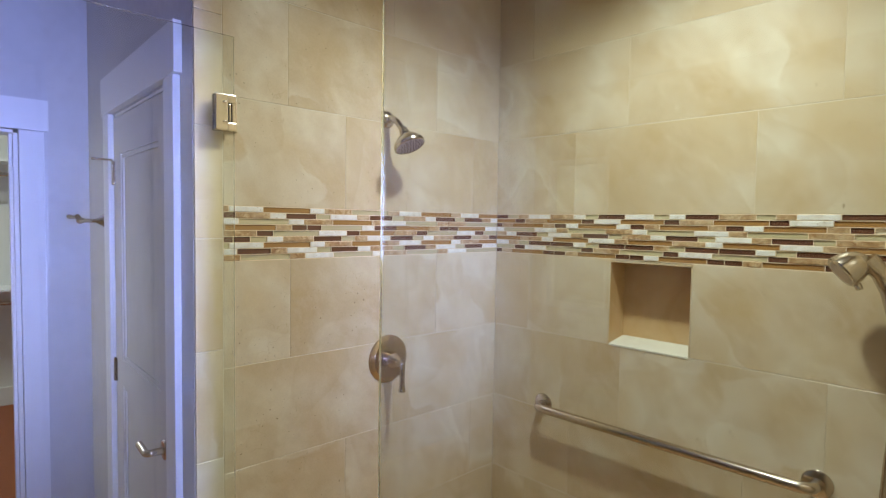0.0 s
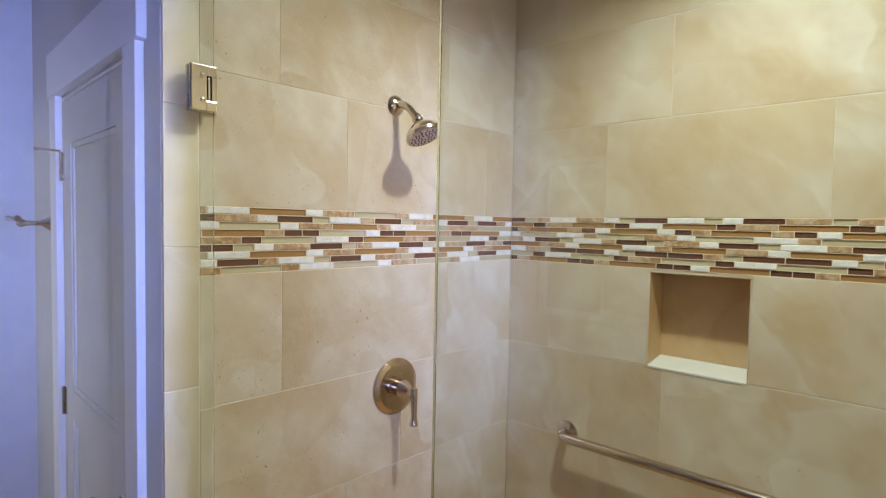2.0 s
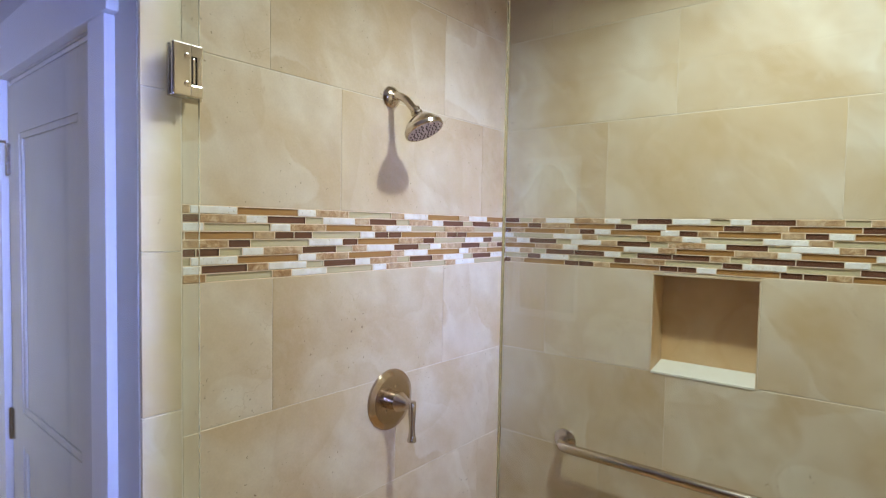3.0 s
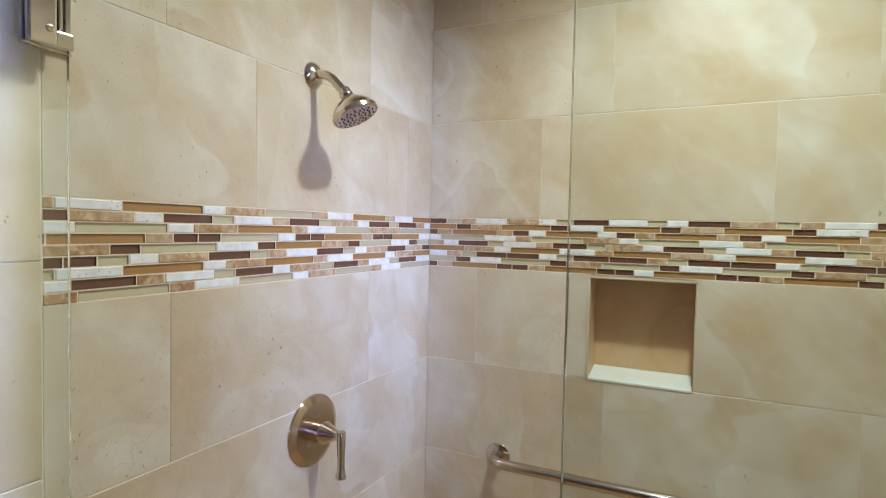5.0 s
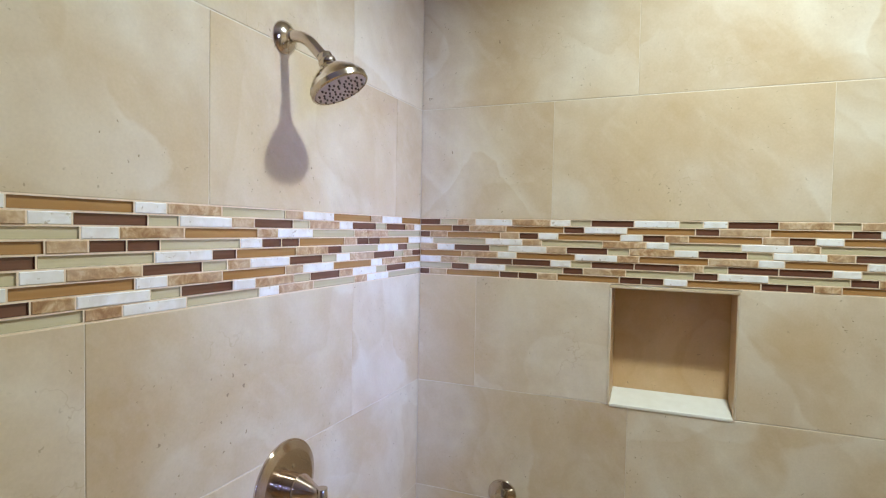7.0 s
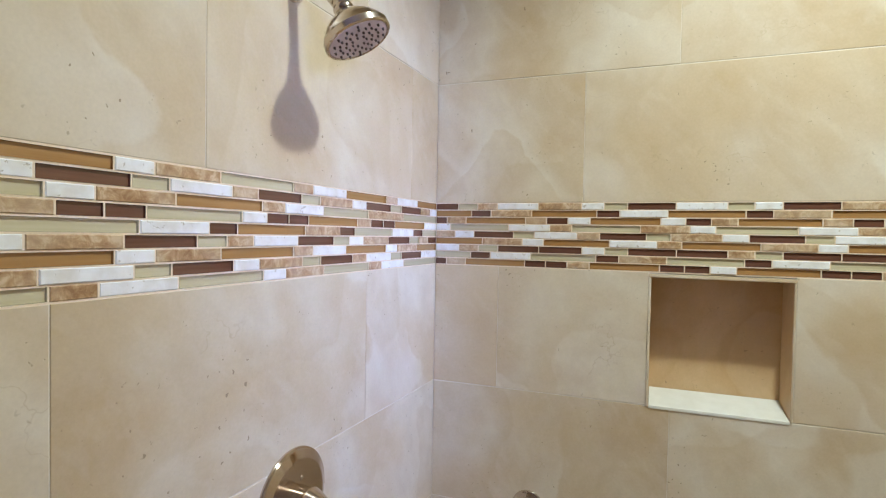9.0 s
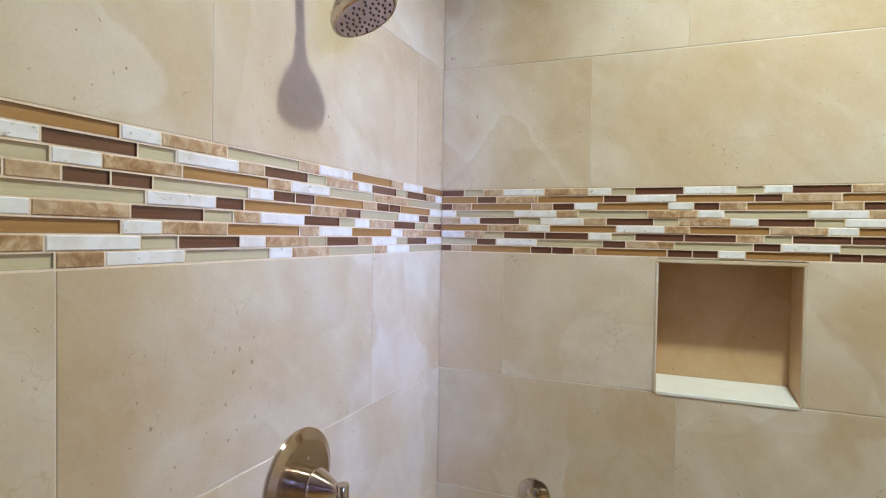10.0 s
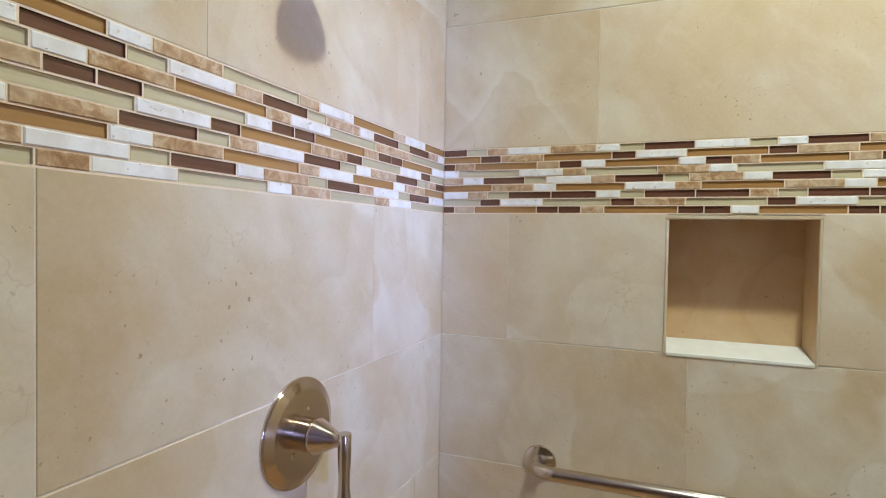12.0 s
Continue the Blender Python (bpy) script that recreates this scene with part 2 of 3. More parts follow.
def lathe(bm, profile, m=Matrix(), steps=40):
    """A turned shape round z from (radius, height) pairs."""
    rings = []
    for r, h in profile:
        if r < 1e-6:
            rings.append([bm.verts.new(m @ Vector((0, 0, h)))])
        else:
            rings.append([bm.verts.new(m @ Vector((r * math.cos(2 * math.pi * i / steps), r * math.sin(2 * math.pi * i / steps), h))) for i in range(steps)])
    for a, b in zip(rings, rings[1:]):
        for i in range(steps):
            j = (i + 1) % steps
            if len(a) == 1 and len(b) > 1:
                bm.faces.new((a[0], b[i], b[j]))
            elif len(b) == 1 and len(a) > 1:
                bm.faces.new((a[i], b[0], a[j]))
            elif len(a) > 1:
                bm.faces.new((a[i], b[i], b[j], a[j]))


def tube(bm, points, radius, steps=20):
    """A round tube along points, closed at its ends."""
    pts = [Vector(p) for p in points]
    rings, side = [], None
    for i, p in enumerate(pts):
        way = (pts[min(i + 1, len(pts) - 1)] - pts[max(i - 1, 0)]).normalized()
        if side is None:
            side = way.cross(Vector((0.3, 0.5, 0.81))).normalized()
        side = (side - way * side.dot(way)).normalized()
        other = way.cross(side)
        r = radius[i] if isinstance(radius, (list, tuple)) else radius
        rings.append([bm.verts.new(p + r * (math.cos(2 * math.pi * k / steps) * side + math.sin(2 * math.pi * k / steps) * other)) for k in range(steps)])
    for a, b in zip(rings, rings[1:]):
        for k in range(steps):
            bm.faces.new((a[k], a[(k + 1) % steps], b[(k + 1) % steps], b[k]))
    bm.faces.new(rings[0][::-1])
    bm.faces.new(rings[-1])


def bend(a, corner, b, radius, n=10):
    """Points from a to b round a corner with a rounded bend."""
    a, corner, b = Vector(a), Vector(corner), Vector(b)
    p, q = corner + (a - corner).normalized() * radius, corner + (b - corner).normalized() * radius
    return [a] + [p * (1 - s) ** 2 + corner * 2 * s * (1 - s) + q * s * s for s in (k / n for k in range(n + 1))] + [b]


def mesh_from(name, bm, mat, smooth=False, sharp=35):
    bmesh.ops.recalc_face_normals(bm, faces=bm.faces)
    me = bpy.data.meshes.new(name)
    bm.to_mesh(me)
    bm.free()
    me.materials.append(mat)
    if smooth:
        for p in me.polygons:
            p.use_smooth = True
        me.set_sharp_from_angle(angle=radians(sharp))
    return me


def part(name, bm, mat, parent=None, label="", smooth=False, sharp=35):
    ob = new(name, mesh_from(name, bm, mat, smooth, sharp))
    if parent is not None:
        ob.parent = parent
        ob.matrix_parent_inverse = parent.matrix_world.inverted()
    if label:
        ob["label"] = label
    return ob


def empty(name, at, label, category, group=""):
    ob = new(name)
    ob.empty_display_size = 0.05
    ob.matrix_world = Matrix.Translation(at)
    return tagged(ob, label, category, group)


def block(name, lo, hi, mat, parent=None, label="", bevel=0.0):
    bm = bmesh.new()
    box(bm, lo, hi, bevel)
    return part(name, bm, mat, parent, label)


def setting(ob, label, category):
    return tagged(ob, label, category, kind="structure")


# ---- the large structure ----
X_GLASS, X_WEST, Y_SOUTH = -1.160, -1.234, -1.53
COURSE, BAND_LOW, BAND_HIGH = 0.3055, 1.535, 1.6925

floor = setting(block("floor", (-4.4, -3.6, -0.12), (0.3, 1.42, 0.0), FLOOR), "unseen orange-tan floor that warms the bounced light", "floor")
closet_floor = setting(block("closet_floor", (-3.6, 1.42, -0.12), (-0.3, 4.6, 0.004), CARPET), "rust brown carpet on the closet floor", "floor")
ceiling = setting(block("ceiling", (-4.4, -3.6, CEIL), (0.3, 4.7, CEIL + 0.12), CEILING), "white painted ceiling", "ceiling")

wall_north = setting(block("wall_north", (X_WEST + 0.004, 0.0066, 0.0), (0.012, 0.12, CEIL), GROUT), "cream marble tiled shower wall with a mosaic band", "wall")


def wall_with_hole(name, axis, plane, depth, a0, a1, h0, h1, z0, z1, mat):
    """A wall in the plane axis = plane, as thick as depth, from a0 to a1, with a hole from h0 to h1 and z0 to z1."""
    bm = bmesh.new()
    spans = [(a0, h0, 0.0, CEIL), (h1, a1, 0.0, CEIL), (h0, h1, z1, CEIL)]
    if z0 > 0:
        spans.append((h0, h1, 0.0, z0))
    for s0, s1, b0, b1 in spans:
        lo, hi = (plane, s0, b0), (plane + depth, s1, b1)
        if axis == "y":
            lo, hi = (s0, plane, b0), (s1, plane + depth, b1)
        box(bm, lo, hi)
    return part(name, bm, mat)


NICHE = (-0.8065, -0.5285, 1.228, 1.526)
wall_east = setting(wall_with_hole("wall_east", "x", 0.0066, 0.16, Y_SOUTH - 0.1, 0.12, NICHE[0] - 0.004, NICHE[1] + 0.004, NICHE[2] - 0.004, NICHE[3] + 0.003, GROUT),
                    "cream marble tiled shower wall with a recessed niche", "wall")
# unseen; the west end is lengthened to keep window light off the tile strip
wall_south = setting(block("wall_south", (-1.385, Y_SOUTH - 0.12, 0.0), (0.12, Y_SOUTH, CEIL), TILE), "unseen tiled end wall of the shower, lengthened to block window light", "wall")
DOOR = (0.206, 0.919, 2.054)
wall_west = setting(wall_with_hole("wall_west", "x", X_WEST, 0.115, 0.12, 1.42, DOOR[0], DOOR[1], 0.0, DOOR[2], PAINT), "grey painted wall with a white door", "wall")
return_face = setting(block("wall_return", (X_WEST, 0.0115, 0.0), (X_WEST + 0.004, 0.12, CEIL), PAINT), "grey painted end of the shower wall", "wall")
wall_closet = setting(wall_with_hole("wall_closet", "y", 1.42, 0.12, -4.4, 0.3, -2.30, -1.490, 0.0, 2.025, PAINT), "grey painted wall with the closet opening", "wall")
linen = setting(block("wall_linen", (-1.10, 0.12, 0.0), (-1.05, 1.42, CEIL), BACK), "plain painted wall behind the closed door", "wall")
bath_west = setting(wall_with_hole("wall_bath_west", "x", -4.52, 0.12, -3.6, 1.54, 0.70, 1.30, 0.95, 2.2, BOUNCE_PAINT), "unseen bathroom wall, tan for warm bounce, with a lamp opening", "wall")
bath_south = setting(wall_with_hole("wall_bath_south", "y", -3.6, 0.12, -2.6, X_GLASS - 0.06, -1.73, -1.47, 1.0, 2.2, BOUNCE_PAINT), "unseen bathroom wall, tan for warm bounce, with a lamp opening", "wall")
bath_south_west = setting(wall_with_hole("wall_bath_south_west", "y", -3.6, 0.12, -4.4, -2.6, -3.45, -2.95, 1.1, 2.2, BOUNCE_PAINT), "unseen bathroom wall, tan for warm bounce, with a narrow window", "wall")
bath_east = setting(block("wall_bath_east", (X_GLASS - 0.06, -3.6, 0.0), (X_GLASS + 0.06, Y_SOUTH - 0.12, CEIL), BOUNCE_PAINT), "unseen bathroom wall, tan for warm bounce", "wall")
closet_north = setting(block("wall_closet_north", (-3.6, 4.47, 0.0), (-0.3, 4.6, CEIL), BACK), "off-white closet wall", "wall")
closet_east = setting(block("wall_closet_east", (-0.4, 1.54, 0.0), (-0.3, 4.47, CEIL), BACK), "off-white closet wall", "wall")
closet_west = setting(block("wall_closet_west", (-3.6, 1.54, 0.0), (-3.5, 4.47, CEIL), BACK), "off-white closet wall", "wall")


# ---- trim, doors and closet ----
def casing(name, side, label):
    """Flat door trim with a wider head board; side gives the boxes of its boards."""
    ob = empty(name, side[0][1], label, "door trim")
    ob["kind"] = "structure"
    for piece, lo, hi in side:
        block(piece, lo, hi, WHITE, ob, bevel=0.002)
    return ob


XF = X_WEST - 0.020
casing("trim_1", [("side_board", (XF, 0.112, 0.0), (X_WEST, DOOR[0] - 0.004, 2.058)),
                  ("side_board", (XF, DOOR[1] + 0.006, 0.0), (X_WEST, 1.012, 2.058)),
                  ("head_board", (XF - 0.003, 0.092, 2.060), (X_WEST, 1.032, 2.205))], "white painted flat door casing with a wider head")
YF = 1.42 - 0.022
casing("trim_2", [("side_board", (-1.490, YF, 0.0), (-1.402, 1.42, 2.022)),
                  ("side_board", (-2.392, YF, 0.0), (-2.300, 1.42, 2.022)),
                  ("head_board", (-2.415, YF - 0.006, 2.024), (-1.386, 1.42, 2.157))], "white painted casing round the closet opening")
jamb = empty("trim_3", (-1.500, 1.42, 0.0), "white painted jamb lining of the closet opening", "door trim")
jamb["kind"] = "structure"
block("jamb_board", (-1.508, 1.419, 0.0), (-1.492, 1.54, 2.008), WHITE, jamb, bevel=0.001)
block("jamb_board", (-2.298, 1.419, 0.0), (-2.282, 1.54, 2.008), WHITE, jamb, bevel=0.001)
block("jamb_board", (-2.282, 1.419, 2.008), (-1.508, 1.54, 2.022), WHITE, jamb, bevel=0.001)
block("stop_strip", (-1.520, 1.462, 0.0), (-1.508, 1.500, 2.008), WHITE, jamb, bevel=0.002)
lining = empty("trim_4", (X_WEST, DOOR[0], 0.0), "white painted jamb lining of the door", "door trim")
lining["kind"] = "structure"
block("jamb_board", (X_WEST + 0.001, DOOR[0] - 0.004, 0.0), (X_WEST + 0.11, DOOR[0] + 0.012, 2.042), WHITE, lining, bevel=0.001)
block("jamb_board", (X_WEST + 0.001, DOOR[1] - 0.012, 0.0), (X_WEST + 0.11, DOOR[1] + 0.004, 2.042), WHITE, lining, bevel=0.001)
block("jamb_board", (X_WEST + 0.001, DOOR[0] + 0.012, 2.042), (X_WEST + 0.11, DOOR[1] - 0.012, 2.053), WHITE, lining, bevel=0.001)


def panel_door():
    """A closed two-panel door with hinges and a lever."""
    door = empty("door_1", (X_WEST + 0.02, 0.6, 0.006), "closed white painted two-panel interior door", "door")
    door["kind"] = "structure"
    y0, y1, z0, z1 = DOOR[0] + 0.015, DOOR[1] - 0.015, 0.008, 2.036
    x0, x1 = X_WEST - 0.003, X_WEST + 0.032
    bm = bmesh.new()
    rail = [(z0, 0.24), (1.009, 1.105), (1.895, z1)]
    box(bm, (x0, y0, z0), (x1, y0 + 0.098, z1), 0.0015)
    box(bm, (x0, y1 - 0.098, z0), (x1, y1, z1), 0.0015)
    for a, b in rail:
        box(bm, (x0 + 0.0003, y0 + 0.098, a), (x1, y1 - 0.098, b))
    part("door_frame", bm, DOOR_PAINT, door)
    for a, b in ((0.24, 1.009), (1.105, 1.895)):
        bm = bmesh.new()
        box(bm, (x0 + 0.011, y0 + 0.097, a - 0.001), (x1 - 0.011, y1 - 0.097, b + 0.001))
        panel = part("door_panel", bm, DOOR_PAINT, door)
        bm = bmesh.new()
        ring = [(y0 + 0.098, y0 + 0.115, a, b), (y1 - 0.115, y1 - 0.098, a, b), (y0 + 0.115, y1 - 0.115, a, a + 0.017), (y0 + 0.115, y1 - 0.115, b - 0.017, b)]
        for r0, r1, c0, c1 in ring:
            box(bm, (x0 + 0.0035, r0, c0), (x0 + 0.0105, r1, c1), 0.003)
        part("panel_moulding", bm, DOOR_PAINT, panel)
    for z in (1.828, 1.054, 0.26):
        bm = bmesh.new()
        lathe(bm, [(0, -0.047), (0.0045, -0.047), (0.0055, -0.044), (0.0055, 0.044), (0.0045, 0.047), (0, 0.047)], Matrix.Translation((x0 - 0.005, y1 + 0.002, z)), 16)
        box(bm, (x0 - 0.003, y1 - 0.018, z - 0.044), (x0 + 0.001, y1 + 0.001, z + 0.044))
        butt = part("hinge", bm, NICKEL_POLISHED, door, "polished nickel butt hinge")
        if z == 1.828:
            bm = bmesh.new()
            tube(bm, [(x0 - 0.006, y1 + 0.002, z + 0.050), (x0 - 0.05, y1 + 0.012, z + 0.052), (x0 - 0.075, y1 + 0.016, z + 0.052)], [0.0045, 0.0035, 0.006], 12)
            part("hinge_stop", bm, NICKEL, butt, "short hinge pin door stop", True)
    handle = bmesh.new()
    yh, zh = y0 + 0.046, 0.932
    lathe(handle, [(0, 0.0), (0.031, 0.0), (0.032, 0.003), (0.029, 0.008), (0.012, 0.010), (0.0105, 0.045), (0, 0.045)], pose(x0, yh, zh, 0, -90, 0), 28)
    tube(handle, bend((x0 - 0.02, yh, zh), (x0 - 0.055, yh, zh), (x0 - 0.055, yh + 0.080, zh + 0.006), 0.016), 0.011, 16)
    part("door_handle", handle, NICKEL, door, "brushed nickel lever handle", True)
    return door


panel_door()

hook = empty("robe_hook", (X_WEST, 1.11, 1.64), "brushed nickel double robe hook on the grey wall", "robe hook")
bm = bmesh.new()
lathe(bm, [(0, 0.0), (0.026, 0.0), (0.0265, 0.004), (0.018, 0.016), (0.009, 0.03), (0.008, 0.07), (0.014, 0.082), (0.014, 0.092), (0.007, 0.1), (0, 0.101)], pose(X_WEST, 1.11, 1.640, 0, -90, 0), 24)
part("post", bm, NICKEL, hook, smooth=True)
bm = bmesh.new()
tube(bm, [(X_WEST - 0.080 - 0.3 * abs(d), 1.11 + d, 1.646 + 0.1 * abs(d)) for d in (-0.10, -0.07, -0.03, 0.0, 0.03, 0.07, 0.10)], [0.010, 0.008, 0.006, 0.006, 0.006, 0.008, 0.010], 14)
part("arm", bm, NICKEL, hook, smooth=True)


def closet_shelf(z, label):
    shelf = empty("closet_shelf", (-2.0, 4.47, z), label, "shelf", "closet shelves")
    block("board", (-3.45, 4.10, z), (-0.42, 4.468, z + 0.022), WHITE, shelf, bevel=0.003)
    block("cleat", (-3.45, 4.448, z - 0.09), (-0.42, 4.469, z - 0.001), WHITE, shelf, bevel=0.002)
    bm = bmesh.new()
    tube(bm, [(-3.45, 4.18, z - 0.10), (-0.42, 4.18, z - 0.10)], 0.017, 16)
    part("hanging_rod", bm, NICKEL, shelf, "brushed nickel hanging rod", True)


closet_shelf(2.095, "white painted closet shelf over a hanging rod")
closet_shelf(1.035, "white painted lower closet shelf over a hanging rod")
baseboard = setting(block("baseboard", (-3.5, 4.452, 0.004), (-0.4, 4.4695, 0.165), WHITE, bevel=0.004), "white painted closet baseboard", "baseboard")



def window(name, at, along_x, half):
    """A plain white frame in its opening."""
    ob = empty(name, at, "unseen white window frame round a lamp", "window")
    ob["kind"] = "structure"
    x, y, z = at
    for a0, a1, z0, z1 in ((-half, -half + 0.05, z, 2.2), (half - 0.05, half, z, 2.2), (-half + 0.05, half - 0.05, z, z + 0.05), (-half + 0.05, half - 0.05, 2.15, 2.2)):
        lo, hi = ((x + a0, y, z0), (x + a1, y + 0.05, z1)) if along_x else ((x, y + a0, z0), (x + 0.05, y + a1, z1))
        block("window_frame", lo, hi, WHITE, ob, bevel=0.003)


window("window_1", (-1.60, -3.57, 1.0), True, 0.13)
window("window_2", (-3.2, -3.57, 1.1), True, 0.25)
# invented opening, only for the west fill lamp
window("west_fill_frame", (-4.49, 1.0, 0.95), False, 0.30)

# ---- the shower's glass ----
panel = empty("glass_panel", (X_GLASS, -1.16, 0.0), "fixed clear glass shower panel", "glass panel")
pane = block("pane", (X_GLASS - 0.005, Y_SOUTH + 0.001, 0.0), (X_GLASS + 0.005, -0.7565, 2.14), GLASS, panel, bevel=0.0008)
pane.visible_shadow = False

Y_DOOR = -0.036
glass_door = empty("glass_door", (-1.14, Y_DOOR, 0.012), "open frameless clear glass shower door on nickel hinges", "shower door")
pane = block("pane", (-1.803, Y_DOOR - 0.005, 0.012), (-1.1395, Y_DOOR + 0.005, 2.151), GLASS, glass_door)
pane.visible_shadow = False


def door_hinge(zc):
    """A square-edged hinge clamp with a notch for its pivot, two screws and a pin."""
    x0, x1, yf = -1.195, -1.138, Y_DOOR - 0.0055
    bm = bmesh.new()
    for y0, y1 in ((yf - 0.011, yf), (Y_DOOR + 0.0055, Y_DOOR + 0.0155)):
        box(bm, (x0, y0, zc - 0.049), (x1 - 0.022, y1, zc + 0.049), 0.003)
        box(bm, (x1 - 0.024, y0 + 0.0004, zc + 0.026), (x1, y1, zc + 0.0488), 0.0025)
        box(bm, (x1 - 0.024, y0 + 0.0004, zc - 0.0488), (x1, y1, zc - 0.026), 0.0025)
        box(bm, (x1 - 0.011, y0 + 0.002, zc - 0.028), (x1 - 0.004, y1, zc + 0.028), 0.001)
    hinge = part("hinge", bm, NICKEL_POLISHED, glass_door, "polished nickel hinge clamp with a notched edge")
    bm = bmesh.new()
    box(bm, (x1 - 0.020, Y_DOOR - 0.0145, zc - 0.024), (x1 - 0.014, Y_DOOR + 0.03, zc + 0.024), 0.002)
    part("pivot_pin", bm, NICKEL_POLISHED, hinge)
    for dz in (0.026, -0.026):
        bm = bmesh.new()
        lathe(bm, [(0, 0.0), (0.0055, 0.0), (0.0055, 0.0008), (0.004, 0.0016), (0.0015, 0.0017), (0.0015, 0.0006), (0, 0.0006)], pose(x1 - 0.031, yf - 0.011, zc + dz, 90, 0, 0), 18)
        part("screw", bm, NICKEL, hinge, smooth=True)
    bm = bmesh.new()
    box(bm, (x1 - 0.03, -0.008, zc - 0.045), (x1 + 0.02, -0.0005, zc + 0.045), 0.002)
    part("wall_plate", bm, NICKEL_POLISHED, hinge)


door_hinge(1.942)
door_hinge(0.30)


# ---- shower fittings ----
def shower_head():
    head = empty("shower_head", (-0.586, 0.0, 2.009), "brushed nickel wall shower head with dark rubber nozzles", "shower head")
    at = lambda y, z: (-0.586, y, z)
    bm = bmesh.new()
    lathe(bm, [(0, 0.0), (0.030, 0.0), (0.0305, 0.003), (0.028, 0.008), (0.020, 0.014), (0.0135, 0.017), (0.0135, 0.02), (0, 0.02)], pose(-0.586, 0.0, 2.009, 90, 0, 0))
    part("flange", bm, NICKEL, head, smooth=True)
    bm = bmesh.new()
    tube(bm, bend(at(-0.010, 2.009), at(-0.046, 2.009), (-0.581, -0.089, 1.962), 0.028), 0.0105, 24)
    part("arm", bm, NICKEL, head, smooth=True)
    axis = Vector((0.10, -0.45, -0.885)).normalized()
    m = Matrix.Translation((-0.577, -0.120, 1.907)) @ axis.to_track_quat("Z", "Y").to_matrix().to_4x4()
    bm = bmesh.new()
    lathe(bm, [(0, -0.070), (0.0125, -0.070), (0.0138, -0.068), (0.0138, -0.060), (0.0155, -0.058), (0.0162, -0.054), (0.015, -0.050), (0.017, -0.047), (0.023, -0.043), (0.032, -0.036),
               (0.042, -0.027), (0.0495, -0.017), (0.0525, -0.0105), (0.0535, -0.0095), (0.0535, -0.0005), (0.0515, 0.0012), (0.049, 0.0012), (0.048, -0.001), (0, -0.001)], m, 48)
    part("bell", bm, NICKEL, head, smooth=True)
    bm = bmesh.new()
    lathe(bm, [(0, 0.0022), (0.040, 0.0018), (0.047, 0.0008), (0.0478, -0.0008), (0, -0.0008)], m, 40)
    plate = part("spray_plate", bm, FACE_PLATE, head, "dull pinkish spray plate", True)
    bm = bmesh.new()
    lathe(bm, [(0.0020, 0.0), (0.0018, 0.0028), (0.0011, 0.004), (0, 0.004)], steps=10)
    tip = mesh_from("nozzle", bm, NOZZLE, True)
    for ring, count in ((0.012, 7), (0.022, 12), (0.032, 18), (0.041, 14)):
        for k in range(count):
            a = 2 * math.pi * (k + ring * 31) / count
            ob = new("nozzle", tip)
            ob.parent = plate
            ob.matrix_basis = m @ Matrix.Translation((ring * math.cos(a), ring * math.sin(a), 0.0012))


shower_head()


def shower_valve():
    valve = empty("shower_valve", (-0.573, 0.0, 1.166), "round brushed nickel shower valve trim with a lever", "shower valve")
    m = pose(-0.573, 0.0, 1.166, 90, 0, 0)
    bm = bmesh.new()
    lathe(bm, [(0, 0.0), (0.0855, 0.0), (0.086, 0.001), (0.086, 0.0035), (0.0852, 0.0045), (0.083, 0.0050), (0.0823, 0.0060), (0.0695, 0.0122), (0.0685, 0.0126), (0, 0.0136)], m, 96)
    plate = part("escutcheon", bm, TURNED, valve, smooth=True, sharp=14)
    for a in (72, 225):
        bm = bmesh.new()
        x, z = 0.037 * math.cos(radians(a)), 0.037 * math.sin(radians(a))
        lathe(bm, [(0, 0.0), (0.0052, 0.0), (0.0052, 0.0012), (0.0036, 0.0022), (0.0014, 0.0022), (0.0014, 0.001), (0, 0.001)], pose(-0.573 + x, -0.0126, 1.166 + z, 90, 0, 0), 16)
        part("screw", bm, NICKEL, plate, smooth=True)
    bm = bmesh.new()
    lathe(bm, [(0, 0.012), (0.0255, 0.012), (0.0262, 0.014), (0.0252, 0.029), (0.0252, 0.0325), (0.0225, 0.0335), (0.0225, 0.0365), (0, 0.0365)], m, 40)
    part("sleeve", bm, TURNED, valve, smooth=True, sharp=20)
    bm = bmesh.new()
    lathe(bm, [(0, 0.0355), (0.0272, 0.0355), (0.0278, 0.0365), (0.0276, 0.0395), (0.022, 0.052), (0.015, 0.066), (0.0112, 0.075), (0.0098, 0.085), (0, 0.089)], m, 40)
    part("hub", bm, TURNED, valve, smooth=True, sharp=20)
    bm = bmesh.new()
    lathe(bm, [(0, 0.016), (0.0095, 0.016), (0.0102, 0.0148), (0.0102, -0.02), (0.0086, -0.045), (0.0086, -0.066), (0.0105, -0.083), (0.0128, -0.0885), (0.0128, -0.094), (0.011, -0.096), (0, -0.096)],
          Matrix.Translation((-0.573, -0.0875, 1.162)), 28)
    part("lever", bm, NICKEL, valve, smooth=True)


shower_valve()


